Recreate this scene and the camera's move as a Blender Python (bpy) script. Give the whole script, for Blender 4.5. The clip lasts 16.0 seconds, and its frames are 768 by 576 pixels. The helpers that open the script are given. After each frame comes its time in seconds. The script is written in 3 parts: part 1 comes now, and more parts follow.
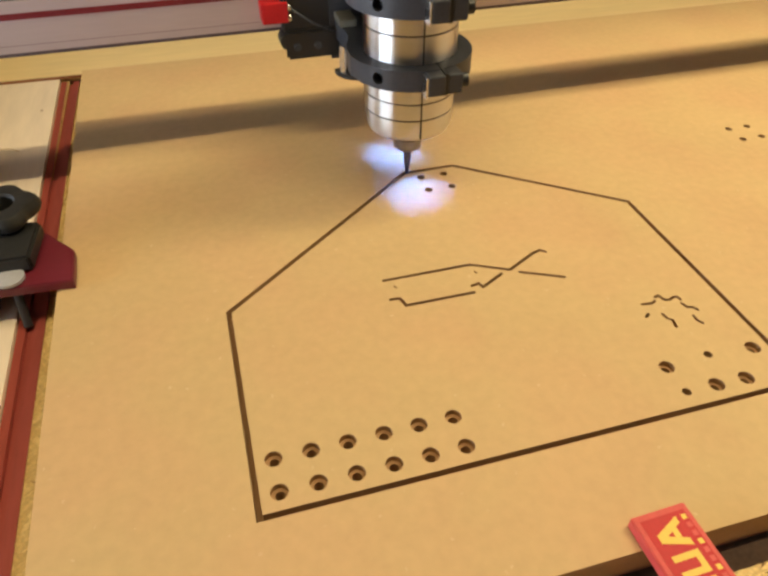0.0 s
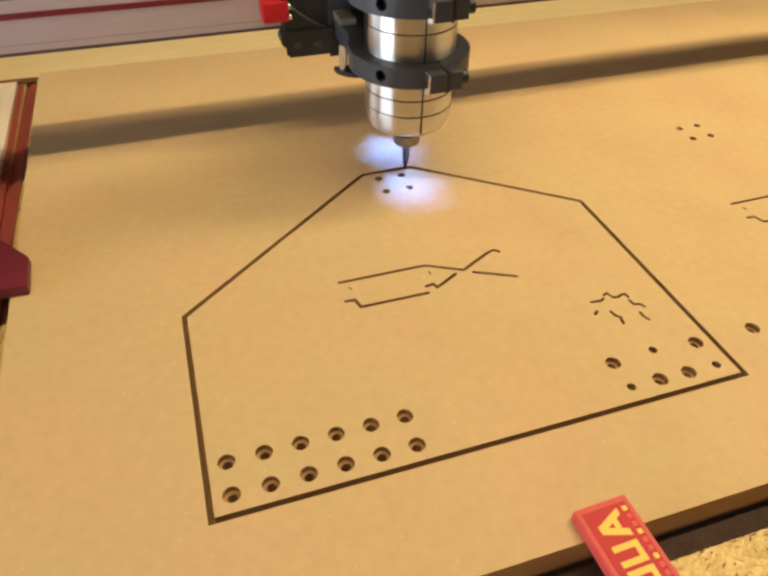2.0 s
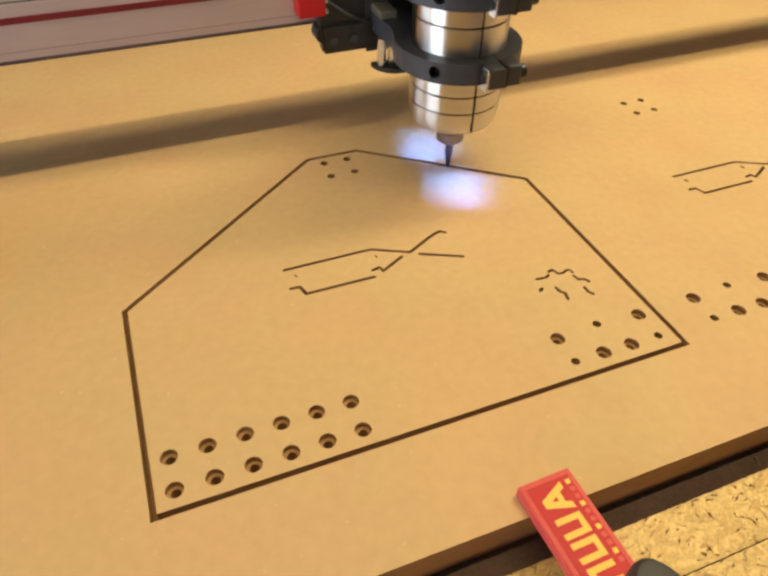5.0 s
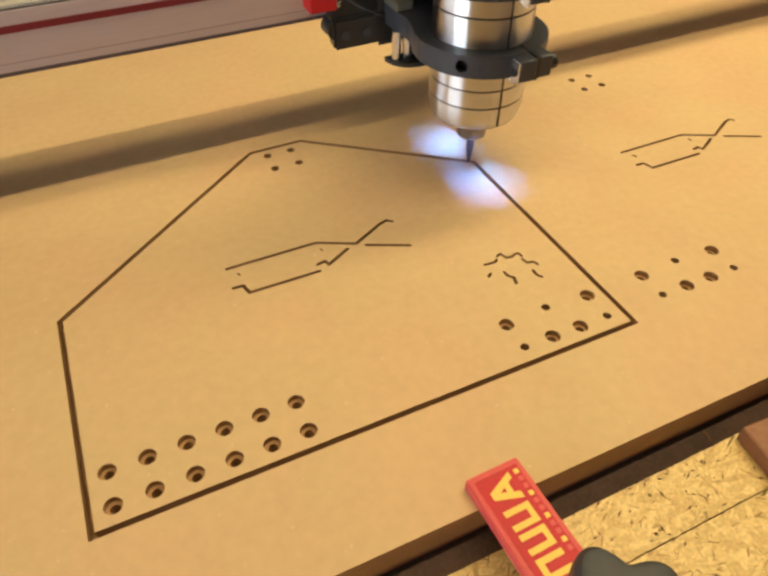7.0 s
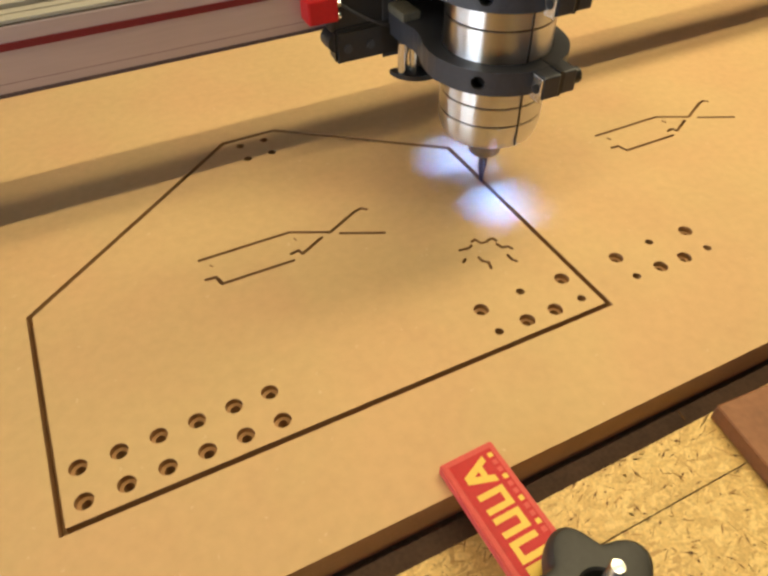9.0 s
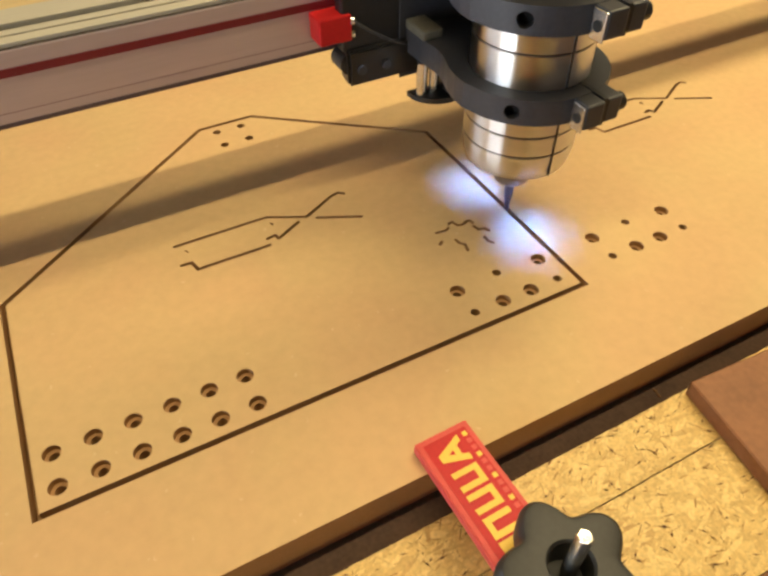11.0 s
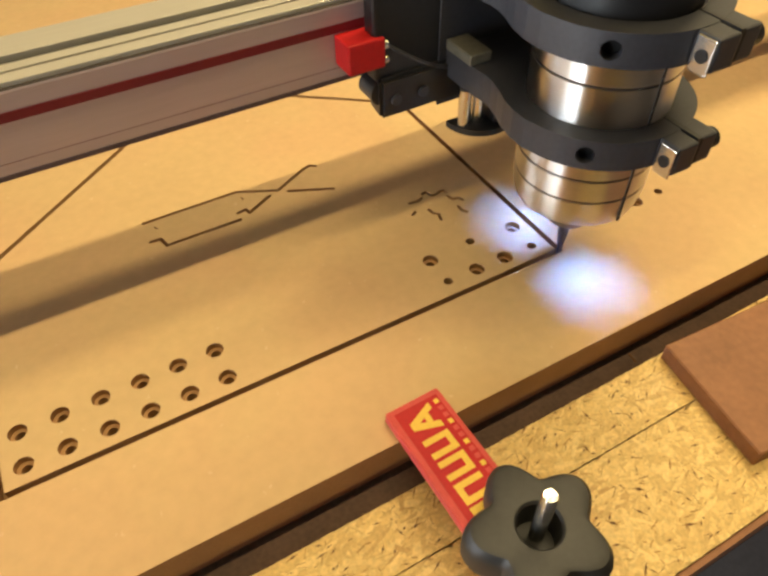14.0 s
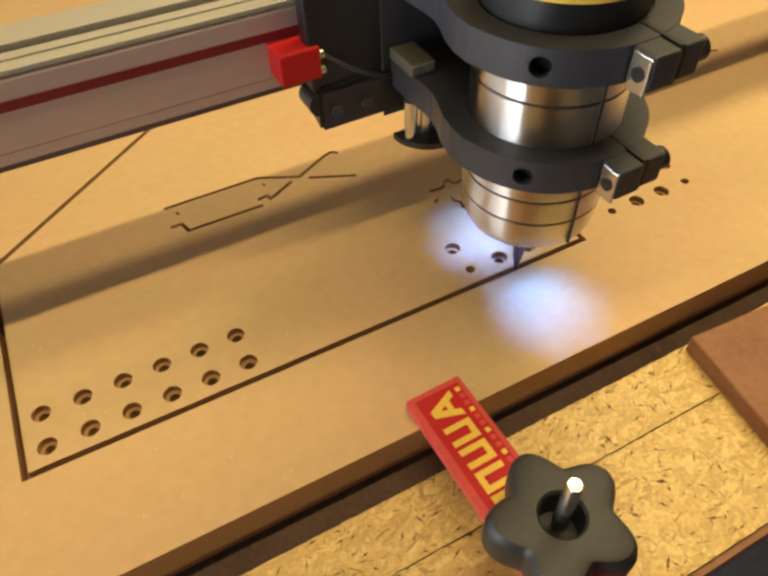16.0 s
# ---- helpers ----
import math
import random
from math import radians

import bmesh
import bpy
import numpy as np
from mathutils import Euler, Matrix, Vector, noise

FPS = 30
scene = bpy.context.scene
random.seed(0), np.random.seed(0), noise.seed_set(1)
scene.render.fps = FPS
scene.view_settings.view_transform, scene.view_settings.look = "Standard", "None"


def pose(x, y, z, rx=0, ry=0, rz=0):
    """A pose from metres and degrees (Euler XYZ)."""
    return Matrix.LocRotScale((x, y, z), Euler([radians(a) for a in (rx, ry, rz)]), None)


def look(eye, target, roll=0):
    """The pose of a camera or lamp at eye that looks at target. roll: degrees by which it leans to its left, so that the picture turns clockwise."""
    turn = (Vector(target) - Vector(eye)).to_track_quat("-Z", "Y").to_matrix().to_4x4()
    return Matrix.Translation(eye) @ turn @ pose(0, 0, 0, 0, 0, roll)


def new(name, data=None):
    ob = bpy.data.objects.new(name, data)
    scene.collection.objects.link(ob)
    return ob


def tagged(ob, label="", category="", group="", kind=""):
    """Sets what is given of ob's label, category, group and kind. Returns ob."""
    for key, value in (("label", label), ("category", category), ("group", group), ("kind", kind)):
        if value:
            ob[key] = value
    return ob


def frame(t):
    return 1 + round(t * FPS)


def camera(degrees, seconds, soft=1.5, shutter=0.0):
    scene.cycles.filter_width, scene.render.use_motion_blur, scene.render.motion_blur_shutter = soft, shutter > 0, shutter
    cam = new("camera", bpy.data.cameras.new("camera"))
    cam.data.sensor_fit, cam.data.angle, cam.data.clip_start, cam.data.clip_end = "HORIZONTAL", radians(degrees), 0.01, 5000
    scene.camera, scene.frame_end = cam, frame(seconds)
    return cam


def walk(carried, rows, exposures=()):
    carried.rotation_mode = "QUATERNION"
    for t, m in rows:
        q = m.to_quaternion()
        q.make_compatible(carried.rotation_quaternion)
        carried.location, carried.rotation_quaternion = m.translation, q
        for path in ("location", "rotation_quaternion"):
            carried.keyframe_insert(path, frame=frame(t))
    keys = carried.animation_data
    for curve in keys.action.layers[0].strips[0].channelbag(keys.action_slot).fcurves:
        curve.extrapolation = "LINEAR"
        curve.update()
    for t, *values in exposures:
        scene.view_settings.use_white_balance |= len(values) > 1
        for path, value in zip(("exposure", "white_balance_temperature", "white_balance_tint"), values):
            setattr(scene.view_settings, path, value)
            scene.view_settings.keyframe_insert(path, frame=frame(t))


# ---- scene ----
cam = camera(61.14, 16.0, soft=2.8)
# The top of the fibreboard sheet is z = 0; x runs along its front edge.
PATH = [
    (0, (0.00330, -0.18312, 0.29282), (0.10418, 0.17653, -0.03956), -0.136),
    (0.5, (0.00579, -0.18646, 0.29403), (0.11198, 0.17177, -0.03823), 0.284),
    (1, (0.00811, -0.18870, 0.29832), (0.11764, 0.17134, -0.03088), 0.564),
    (1.5, (0.01316, -0.18962, 0.29810), (0.12539, 0.16708, -0.03381), 0.433),
    (2, (0.01684, -0.18964, 0.29888), (0.13410, 0.16360, -0.03500), 0.800),
    (2.5, (0.02051, -0.19193, 0.29805), (0.13901, 0.15991, -0.03687), 0.777),
    (3, (0.01976, -0.19138, 0.29800), (0.14056, 0.15934, -0.03726), 0.791),
    (3.5, (0.02374, -0.19325, 0.29837), (0.14696, 0.15503, -0.03855), 0.579),
    (4, (0.02604, -0.19261, 0.29759), (0.15281, 0.15254, -0.04123), 0.695),
    (6.5, (0.05089, -0.19419, 0.29394), (0.19901, 0.13382, -0.05315), 0.093),
    (7, (0.05622, -0.19154, 0.29297), (0.20521, 0.13302, -0.05698), -0.398),
    (7.5, (0.05953, -0.19155, 0.29117), (0.21236, 0.12983, -0.06006), -0.223),
    (8, (0.06087, -0.19212, 0.28980), (0.21452, 0.12755, -0.06262), -0.437),
    (8.5, (0.06302, -0.19334, 0.28919), (0.21709, 0.12497, -0.06428), -0.707),
    (9, (0.06452, -0.19571, 0.28898), (0.21932, 0.12141, -0.06523), -0.780),
    (11.5, (0.07157, -0.20358, 0.28245), (0.23181, 0.10386, -0.07783), -0.722),
    (12, (0.07009, -0.20328, 0.28042), (0.23213, 0.10124, -0.08152), -0.555),
    (12.5, (0.06942, -0.20389, 0.27969), (0.23268, 0.09915, -0.08295), -0.640),
    (13, (0.07185, -0.20711, 0.27708), (0.23395, 0.09771, -0.08460), -1.292),
    (13.5, (0.07526, -0.20755, 0.27566), (0.23632, 0.09463, -0.08868), -1.457),
    (14, (0.08057, -0.21114, 0.27484), (0.23989, 0.08924, -0.09175), -1.655),
    (14.5, (0.08021, -0.21142, 0.27453), (0.23805, 0.08937, -0.09237), -1.936),
    (15, (0.07961, -0.20767, 0.27328), (0.23540, 0.09015, -0.09691), -1.694),
    (15.5, (0.07806, -0.20823, 0.27131), (0.22901, 0.09197, -0.09896), -2.067),
    (16, (0.07766, -0.20985, 0.27190), (0.22386, 0.09194, -0.09897), -2.492),
]
walk(cam, [(t, look(eye, target, roll)) for t, eye, target, roll in PATH],
     exposures=[(0, 0.0, 6500, 10), (6.5, 0.02, 6550, 10), (9, 0.0, 6600, 10), (12, 0.19, 7000, 10), (14.0, 0.22, 7200, 10), (14.5, 0.05, 7200, 10), (16, 0.05, 7200, 10)])

# ---------------------------------------------------------------- light
FLOOR = -0.95
world = bpy.data.worlds.new("world")
scene.world = world
world.use_nodes = True
wn = world.node_tree
sky = wn.nodes.new("ShaderNodeTexSky")
sky.sky_type, sky.sun_disc = "NISHITA", False
sky.sun_elevation, sky.sun_rotation = radians(40), radians(100)
wn.links.new(sky.outputs[0], wn.nodes["Background"].inputs[0])
wn.nodes["Background"].inputs[1].default_value = 0.15


def lamp(name, kind, m, power, colour, size=0.1, size_y=0.0):
    data = bpy.data.lights.new(name, kind)
    data.energy, data.color = power, colour
    if kind == "AREA":
        data.size = size
        if size_y:
            data.shape, data.size_y = "RECTANGLE", size_y
    else:
        data.shadow_soft_size = size
    ob = new(name, data)
    ob.matrix_basis = m
    return ob


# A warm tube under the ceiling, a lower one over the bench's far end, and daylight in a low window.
CEILING = 2.35
TUBES = ((pose(0.05, -0.15, 2.10), 2.4, 0.06, 33), (pose(0.80, 0.245, 0.95, 0, 0, -3), 0.80, 0.13, 8.8))
for at, long, wide, power in TUBES:
    lamp("tube_light", "AREA", at, power, (1.0, 0.825, 0.485), long, wide)
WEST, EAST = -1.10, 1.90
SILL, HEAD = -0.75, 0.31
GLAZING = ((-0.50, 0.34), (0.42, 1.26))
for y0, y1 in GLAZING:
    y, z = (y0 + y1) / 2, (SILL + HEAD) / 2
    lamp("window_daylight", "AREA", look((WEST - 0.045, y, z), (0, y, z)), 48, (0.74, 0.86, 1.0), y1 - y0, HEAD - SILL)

# ---------------------------------------------------------------- materials
def material(name, colour, rough=0.5, metal=0.0, vary=0.15, scale=40.0, fine=400.0, bump=0.1, second=None, spec=0.5, stretch=(1, 1, 1)):
    """A surface with coarse and fine variation of colour, and fine relief."""
    m = bpy.data.materials.new(name)
    m.use_nodes = True
    nt = m.node_tree
    b = nt.nodes["Principled BSDF"]
    b.inputs["Roughness"].default_value, b.inputs["Metallic"].default_value = rough, metal
    b.inputs["Specular IOR Level"].default_value = spec
    co = nt.nodes.new("ShaderNodeTexCoord")
    mp = nt.nodes.new("ShaderNodeMapping")
    mp.inputs["Scale"].default_value = stretch
    nt.links.new(co.outputs["Object"], mp.inputs["Vector"])
    big, small = nt.nodes.new("ShaderNodeTexNoise"), nt.nodes.new("ShaderNodeTexNoise")
    for n, s in ((big, scale), (small, fine)):
        n.inputs["Scale"].default_value, n.inputs["Detail"].default_value = s, 4.0
        nt.links.new(mp.outputs[0], n.inputs["Vector"])
    mid = nt.nodes.new("ShaderNodeMath")
    mid.operation = "ADD"
    nt.links.new(big.outputs["Fac"], mid.inputs[0])
    nt.links.new(small.outputs["Fac"], mid.inputs[1])
    ramp = nt.nodes.new("ShaderNodeMapRange")
    ramp.inputs["From Min"].default_value, ramp.inputs["From Max"].default_value = 0.7, 1.3
    nt.links.new(mid.outputs[0], ramp.inputs["Value"])
    mix = nt.nodes.new("ShaderNodeMix")
    mix.data_type = "RGBA"
    low = second or tuple(c * (1 - vary) for c in colour)
    mix.inputs["A"].default_value = (*low, 1)
    mix.inputs["B"].default_value = (*(min(1, c * (1 + vary * 0.6)) for c in colour), 1)
    nt.links.new(ramp.outputs[0], mix.inputs["Factor"])
    nt.links.new(mix.outputs["Result"], b.inputs["Base Color"])
    if bump:
        bp = nt.nodes.new("ShaderNodeBump")
        bp.inputs["Strength"].default_value, bp.inputs["Distance"].default_value = bump, 0.0005
        nt.links.new(small.outputs["Fac"], bp.inputs["Height"])
        nt.links.new(bp.outputs[0], b.inputs["Normal"])
    return m


def flecked(m, colour, scale, size):
    """Adds sparse pale wood flecks to a surface."""
    nt = m.node_tree
    b = nt.nodes["Principled BSDF"]
    old = b.inputs["Base Color"].links[0].from_socket
    co, vor, lt, mix = (nt.nodes.new(k) for k in ("ShaderNodeTexCoord", "ShaderNodeTexVoronoi", "ShaderNodeMapRange", "ShaderNodeMix"))
    warp, add = nt.nodes.new("ShaderNodeTexNoise"), nt.nodes.new("ShaderNodeVectorMath")
    warp.inputs["Scale"].default_value = 300.0
    add.operation = "MULTIPLY_ADD"
    add.inputs[1].default_value = (0.006, 0.006, 0.0)
    nt.links.new(co.outputs["Object"], warp.inputs["Vector"])
    nt.links.new(warp.outputs["Color"], add.inputs[0])
    nt.links.new(co.outputs["Object"], add.inputs[2])
    vor.inputs["Scale"].default_value = scale
    nt.links.new(add.outputs[0], vor.inputs["Vector"])
    lt.inputs["From Min"].default_value, lt.inputs["From Max"].default_value = size, size * 0.4
    lt.inputs["To Min"].default_value, lt.inputs["To Max"].default_value = 0.0, 0.45
    nt.links.new(vor.outputs["Distance"], lt.inputs["Value"])
    mix.data_type = "RGBA"
    mix.inputs["B"].default_value = (*colour, 1)
    nt.links.new(lt.outputs[0], mix.inputs["Factor"])
    nt.links.new(old, mix.inputs["A"])
    nt.links.new(mix.outputs["Result"], b.inputs["Base Color"])
    return m


def mottled(m, tint, scale):
    """Broad, faint patches of another hue."""
    nt = m.node_tree
    b = nt.nodes["Principled BSDF"]
    old = b.inputs["Base Color"].links[0].from_socket
    co, noise, rng, mix = (nt.nodes.new(k) for k in ("ShaderNodeTexCoord", "ShaderNodeTexNoise", "ShaderNodeMapRange", "ShaderNodeMix"))
    noise.inputs["Scale"].default_value, noise.inputs["Detail"].default_value = scale, 3.0
    nt.links.new(co.outputs["Object"], noise.inputs["Vector"])
    rng.inputs["From Min"].default_value, rng.inputs["From Max"].default_value = 0.42, 0.62
    nt.links.new(noise.outputs["Fac"], rng.inputs["Value"])
    mix.data_type, mix.blend_type = "RGBA", "MULTIPLY"
    mix.inputs["B"].default_value = (*tint, 1)
    nt.links.new(rng.outputs[0], mix.inputs["Factor"])
    nt.links.new(old, mix.inputs["A"])
    nt.links.new(mix.outputs["Result"], b.inputs["Base Color"])
    return m


MDF = flecked(material("fibreboard", (0.585, 0.41, 0.205), 0.7, vary=0.075, scale=10, fine=140, bump=0.08, spec=0.35), (0.72, 0.58, 0.36), 90.0, 0.09)
MDF = mottled(MDF, (1.0, 0.94, 0.97), 9.0)
CORE = material("fibreboard_core", (0.40, 0.228, 0.105), 0.8, vary=0.12, scale=60, fine=900, bump=0.2, spec=0.25)
BENCH_WOOD = material("bench_wood", (0.50, 0.33, 0.13), 0.7, vary=0.3, scale=60, fine=300, bump=0.3)
PALE = material("pale_plywood", (0.76, 0.64, 0.50), 0.55, vary=0.12, scale=8, fine=120, bump=0.15, stretch=(1, 0.15, 1))
PINE = material("pale_pine", (0.74, 0.57, 0.29), 0.55, vary=0.10, scale=12, fine=120, bump=0.12, stretch=(0.15, 1, 1))
def turned_steel():
    """Steel turned on a lathe: fine rings round it spread reflections up and down."""
    m = material("turned_steel", (0.74, 0.725, 0.71), 0.30, 1.0, vary=0.08, scale=20, fine=500, bump=0.0, stretch=(1, 1, 6))
    nt = m.node_tree
    b, tan = nt.nodes["Principled BSDF"], nt.nodes.new("ShaderNodeTangent")
    tan.direction_type, tan.axis = "RADIAL", "Z"
    b.inputs["Anisotropic"].default_value, b.inputs["Anisotropic Rotation"].default_value = 0.97, 0.25
    nt.links.new(tan.outputs[0], b.inputs["Tangent"])
    return m


TURNED = turned_steel()
BRIGHT = material("bright_steel", (0.75, 0.74, 0.72), 0.25, 1.0, vary=0.08, bump=0.02)
GROOVE = material("dark_groove", (0.05, 0.04, 0.035), 0.6, 0.3, vary=0.2, bump=0)
DARK = material("dark_anodised", (0.034, 0.036, 0.045), 0.45, 0.0, vary=0.2, bump=0.05)
BLACK = material("black_metal", (0.010, 0.010, 0.011), 0.4, 0.0, vary=0.3, bump=0.05)
RUBBER = material("black_plastic", (0.019, 0.0185, 0.018), 0.5, vary=0.3, scale=60, bump=0.1)
RED = material("red_plastic", (0.50, 0.015, 0.018), 0.45, vary=0.12, bump=0.05, spec=0.25)
RED_EDGE = material("red_edge", (0.62, 0.08, 0.07), 0.45, vary=0.12, bump=0.05, spec=0.25)
RED_TRACK = material("red_track", (0.40, 0.085, 0.065), 0.36, 0.3, vary=0.15, bump=0.05, stretch=(1, 0.1, 1))
STRIPE = material("red_stripe", (0.17, 0.010, 0.018), 0.45, vary=0.1, bump=0.03)
STRIPE_DIM = material("dull_line", (0.24, 0.16, 0.16), 0.5, 0.2, vary=0.1, bump=0)
YELLOW = material("yellow_print", (0.80, 0.52, 0.07), 0.5, vary=0.08, bump=0.03)
BEAM = material("grey_anodised", (0.52, 0.43, 0.44), 0.36, 0.35, vary=0.06, bump=0.03, stretch=(0.1, 1, 1))
ALU = material("rail_aluminium", (0.66, 0.63, 0.55), 0.3, 0.35, vary=0.06, bump=0.03, stretch=(0.1, 1, 1))
BROWN = material("brown_hardboard", (0.27, 0.115, 0.052), 0.6, vary=0.2, scale=30, fine=250)
PLASTER = material("wall_paint", (0.26, 0.20, 0.15), 0.85, vary=0.08, scale=3, fine=150)
CONCRETE = material("floor_concrete", (0.07, 0.06, 0.055), 0.8, vary=0.2, scale=4, fine=80)
WHITE = material("white_paint", (0.78, 0.77, 0.74), 0.5, vary=0.05)


def strand_material():
    """Strand-board flakes: each flake has its own tone between straw and brown."""
    m = bpy.data.materials.new("wood_strands")
    m.use_nodes = True
    nt = m.node_tree
    b = nt.nodes["Principled BSDF"]
    b.inputs["Roughness"].default_value = 0.55
    geo, ramp = nt.nodes.new("ShaderNodeNewGeometry"), nt.nodes.new("ShaderNodeValToRGB")
    cr = ramp.color_ramp
    cr.elements[0].position, cr.elements[0].color = 0.0, (0.50, 0.30, 0.10, 1)
    cr.elements[1].position, cr.elements[1].color = 1.0, (0.82, 0.60, 0.24, 1)
    for at, c in ((0.018, (0.56, 0.35, 0.12, 1)), (0.035, (0.62, 0.41, 0.145, 1)), (0.5, (0.70, 0.48, 0.17, 1))):
        cr.elements.new(at).color = c
    nt.links.new(geo.outputs["Random Per Island"], ramp.inputs["Fac"])
    co, grain, mix = nt.nodes.new("ShaderNodeTexCoord"), nt.nodes.new("ShaderNodeTexNoise"), nt.nodes.new("ShaderNodeMix")
    grain.inputs["Scale"].default_value, grain.inputs["Detail"].default_value = 500.0, 5.0
    nt.links.new(co.outputs["Object"], grain.inputs["Vector"])
    mix.data_type, mix.blend_type = "RGBA", "MULTIPLY"
    mix.inputs["Factor"].default_value = 0.55
    nt.links.new(ramp.outputs["Color"], mix.inputs["A"])
    nt.links.new(grain.outputs["Color"], mix.inputs["B"])
    gray = nt.nodes.new("ShaderNodeMapRange")
    gray.inputs["From Min"].default_value, gray.inputs["From Max"].default_value = 0.3, 0.6
    gray.inputs["To Min"].default_value, gray.inputs["To Max"].default_value = 0.6, 1.0
    nt.links.new(grain.outputs["Fac"], gray.inputs["Value"])
    nt.links.new(gray.outputs[0], mix.inputs["B"])
    nt.links.new(mix.outputs["Result"], b.inputs["Base Color"])
    bp = nt.nodes.new("ShaderNodeBump")
    bp.inputs["Strength"].default_value, bp.inputs["Distance"].default_value = 0.4, 0.0005
    nt.links.new(grain.outputs["Fac"], bp.inputs["Height"])
    nt.links.new(bp.outputs[0], b.inputs["Normal"])
    return m


STRANDS = strand_material()
SLIVER = material("brown_sliver", (0.40, 0.22, 0.07), 0.7, vary=0.4, bump=0)
CHIP = material("dark_bark_chip", (0.15, 0.075, 0.028), 0.7, vary=0.4, bump=0)


def glow(name, colour, strength):
    m = bpy.data.materials.new(name)
    m.use_nodes = True
    b = m.node_tree.nodes["Principled BSDF"]
    b.inputs["Base Color"].default_value = (0.8, 0.8, 0.8, 1)
    b.inputs["Emission Color"].default_value = (*colour, 1)
    b.inputs["Emission Strength"].default_value = strength
    return m


HOLE_DARK = material("hole_dark", (0.002, 0.002, 0.002), 0.95, vary=0.1)
LED = glow("led", (0.10, 0.25, 1.0), 3300)

# ---------------------------------------------------------------- helpers
def box(bm, x0, x1, y0, y1, z0, z1, bevel=0.0):
    got = bmesh.ops.create_cube(bm, size=1.0, matrix=Matrix.Translation(((x0 + x1) / 2, (y0 + y1) / 2, (z0 + z1) / 2)) @ Matrix.Diagonal((x1 - x0, y1 - y0, z1 - z0, 1)))
    if bevel:
        edges = list({e for v in got["verts"] for e in v.link_edges})
        bmesh.ops.bevel(bm, geom=edges, offset=bevel, segments=2, profile=0.5, affect="EDGES")
    return got["verts"]


def prism(bm, outline, z0, z1):
    """An upright solid over an outline that runs counter-clockwise."""
    low = [bm.verts.new((x, y, z0)) for x, y in outline]
    high = [bm.verts.new((x, y, z1)) for x, y in outline]
    n = len(outline)
    bm.faces.new(low[::-1])
    bm.faces.new(high)
    for i in range(n):
        bm.faces.new((low[i], low[(i + 1) % n], high[(i + 1) % n], high[i]))


def lathe(bm, profile, segments=48, at=(0, 0, 0)):
    """A solid of revolution about z from rows of (radius, height)."""
    rings = []
    for r, z in profile:
        if r < 1e-6:
            rings.append([bm.verts.new((at[0], at[1], at[2] + z))])
        else:
            rings.append([bm.verts.new((at[0] + r * math.cos(2 * math.pi * i / segments), at[1] + r * math.sin(2 * math.pi * i / segments), at[2] + z)) for i in range(segments)])
    for a, b in zip(rings, rings[1:]):
        for i in range(segments):
            j = (i + 1) % segments
            if len(a) == 1 and len(b) == 1:
                continue
            if len(a) == 1:
                bm.faces.new((a[0], b[j], b[i]))
            elif len(b) == 1:
                bm.faces.new((a[i], a[j], b[0]))
            else:
                bm.faces.new((a[i], a[j], b[j], b[i]))


def part(name, bm, mat, parent=None, label="", smooth=False):
    bmesh.ops.recalc_face_normals(bm, faces=bm.faces)
    me = bpy.data.meshes.new(name)
    bm.to_mesh(me)
    bm.free()
    me.materials.append(mat)
    if smooth:
        for p in me.polygons:
            p.use_smooth = True
        me.set_sharp_from_angle(angle=radians(35))
    ob = new(name, me)
    if parent is not None:
        ob.parent = parent
    if label:
        ob["label"] = label
    return ob


def thing(name, label, category, m=None, group="", kind=""):
    ob = new(name)
    if m is not None:
        ob.matrix_basis = m
    return tagged(ob, label, category, group, kind)



def cylinder(bm, a, b, r, segments=20):
    """A round bar from a to b."""
    a, b = Vector(a), Vector(b)
    turn = (b - a).to_track_quat("Z", "Y").to_matrix().to_4x4()
    bmesh.ops.create_cone(bm, cap_ends=True, segments=segments, radius1=r, radius2=r, depth=(b - a).length, matrix=Matrix.Translation((a + b) / 2) @ turn)


def arc(cx, cy, r, a0, a1, n):
    return [(cx + r * math.cos(radians(a0 + (a1 - a0) * i / n)), cy + r * math.sin(radians(a0 + (a1 - a0) * i / n))) for i in range(n + 1)]


def stroke(bm, points, width, depth, top=0.002):
    """A routed line: bars with round ends along the points, for cutting."""
    for (x0, y0), (x1, y1) in zip(points, points[1:]):
        a = math.degrees(math.atan2(y1 - y0, x1 - x0))
        prism(bm, arc(x1, y1, width / 2, a - 90, a + 90, 8) + arc(x0, y0, width / 2, a + 90, a + 270, 8), -depth, top)


def carve(solid, cutters):
    """Cuts each cutter mesh out of a solid for good."""
    for bm in cutters:
        bmesh.ops.recalc_face_normals(bm, faces=bm.faces)
        me = bpy.data.meshes.new("cutter")
        bm.to_mesh(me)
        bm.free()
        tool = new("cutter", me)
        mod = solid.modifiers.new("cut", "BOOLEAN")
        mod.operation, mod.solver, mod.object, mod.use_self = "DIFFERENCE", "EXACT", tool, True
        bpy.context.view_layer.update()
        done = bpy.data.meshes.new_from_object(solid.evaluated_get(bpy.context.evaluated_depsgraph_get()))
        solid.modifiers.remove(mod)
        solid.data = done
        bpy.data.objects.remove(tool)


def mm(points):
    return [(x / 1000, y / 1000) for x, y in points]


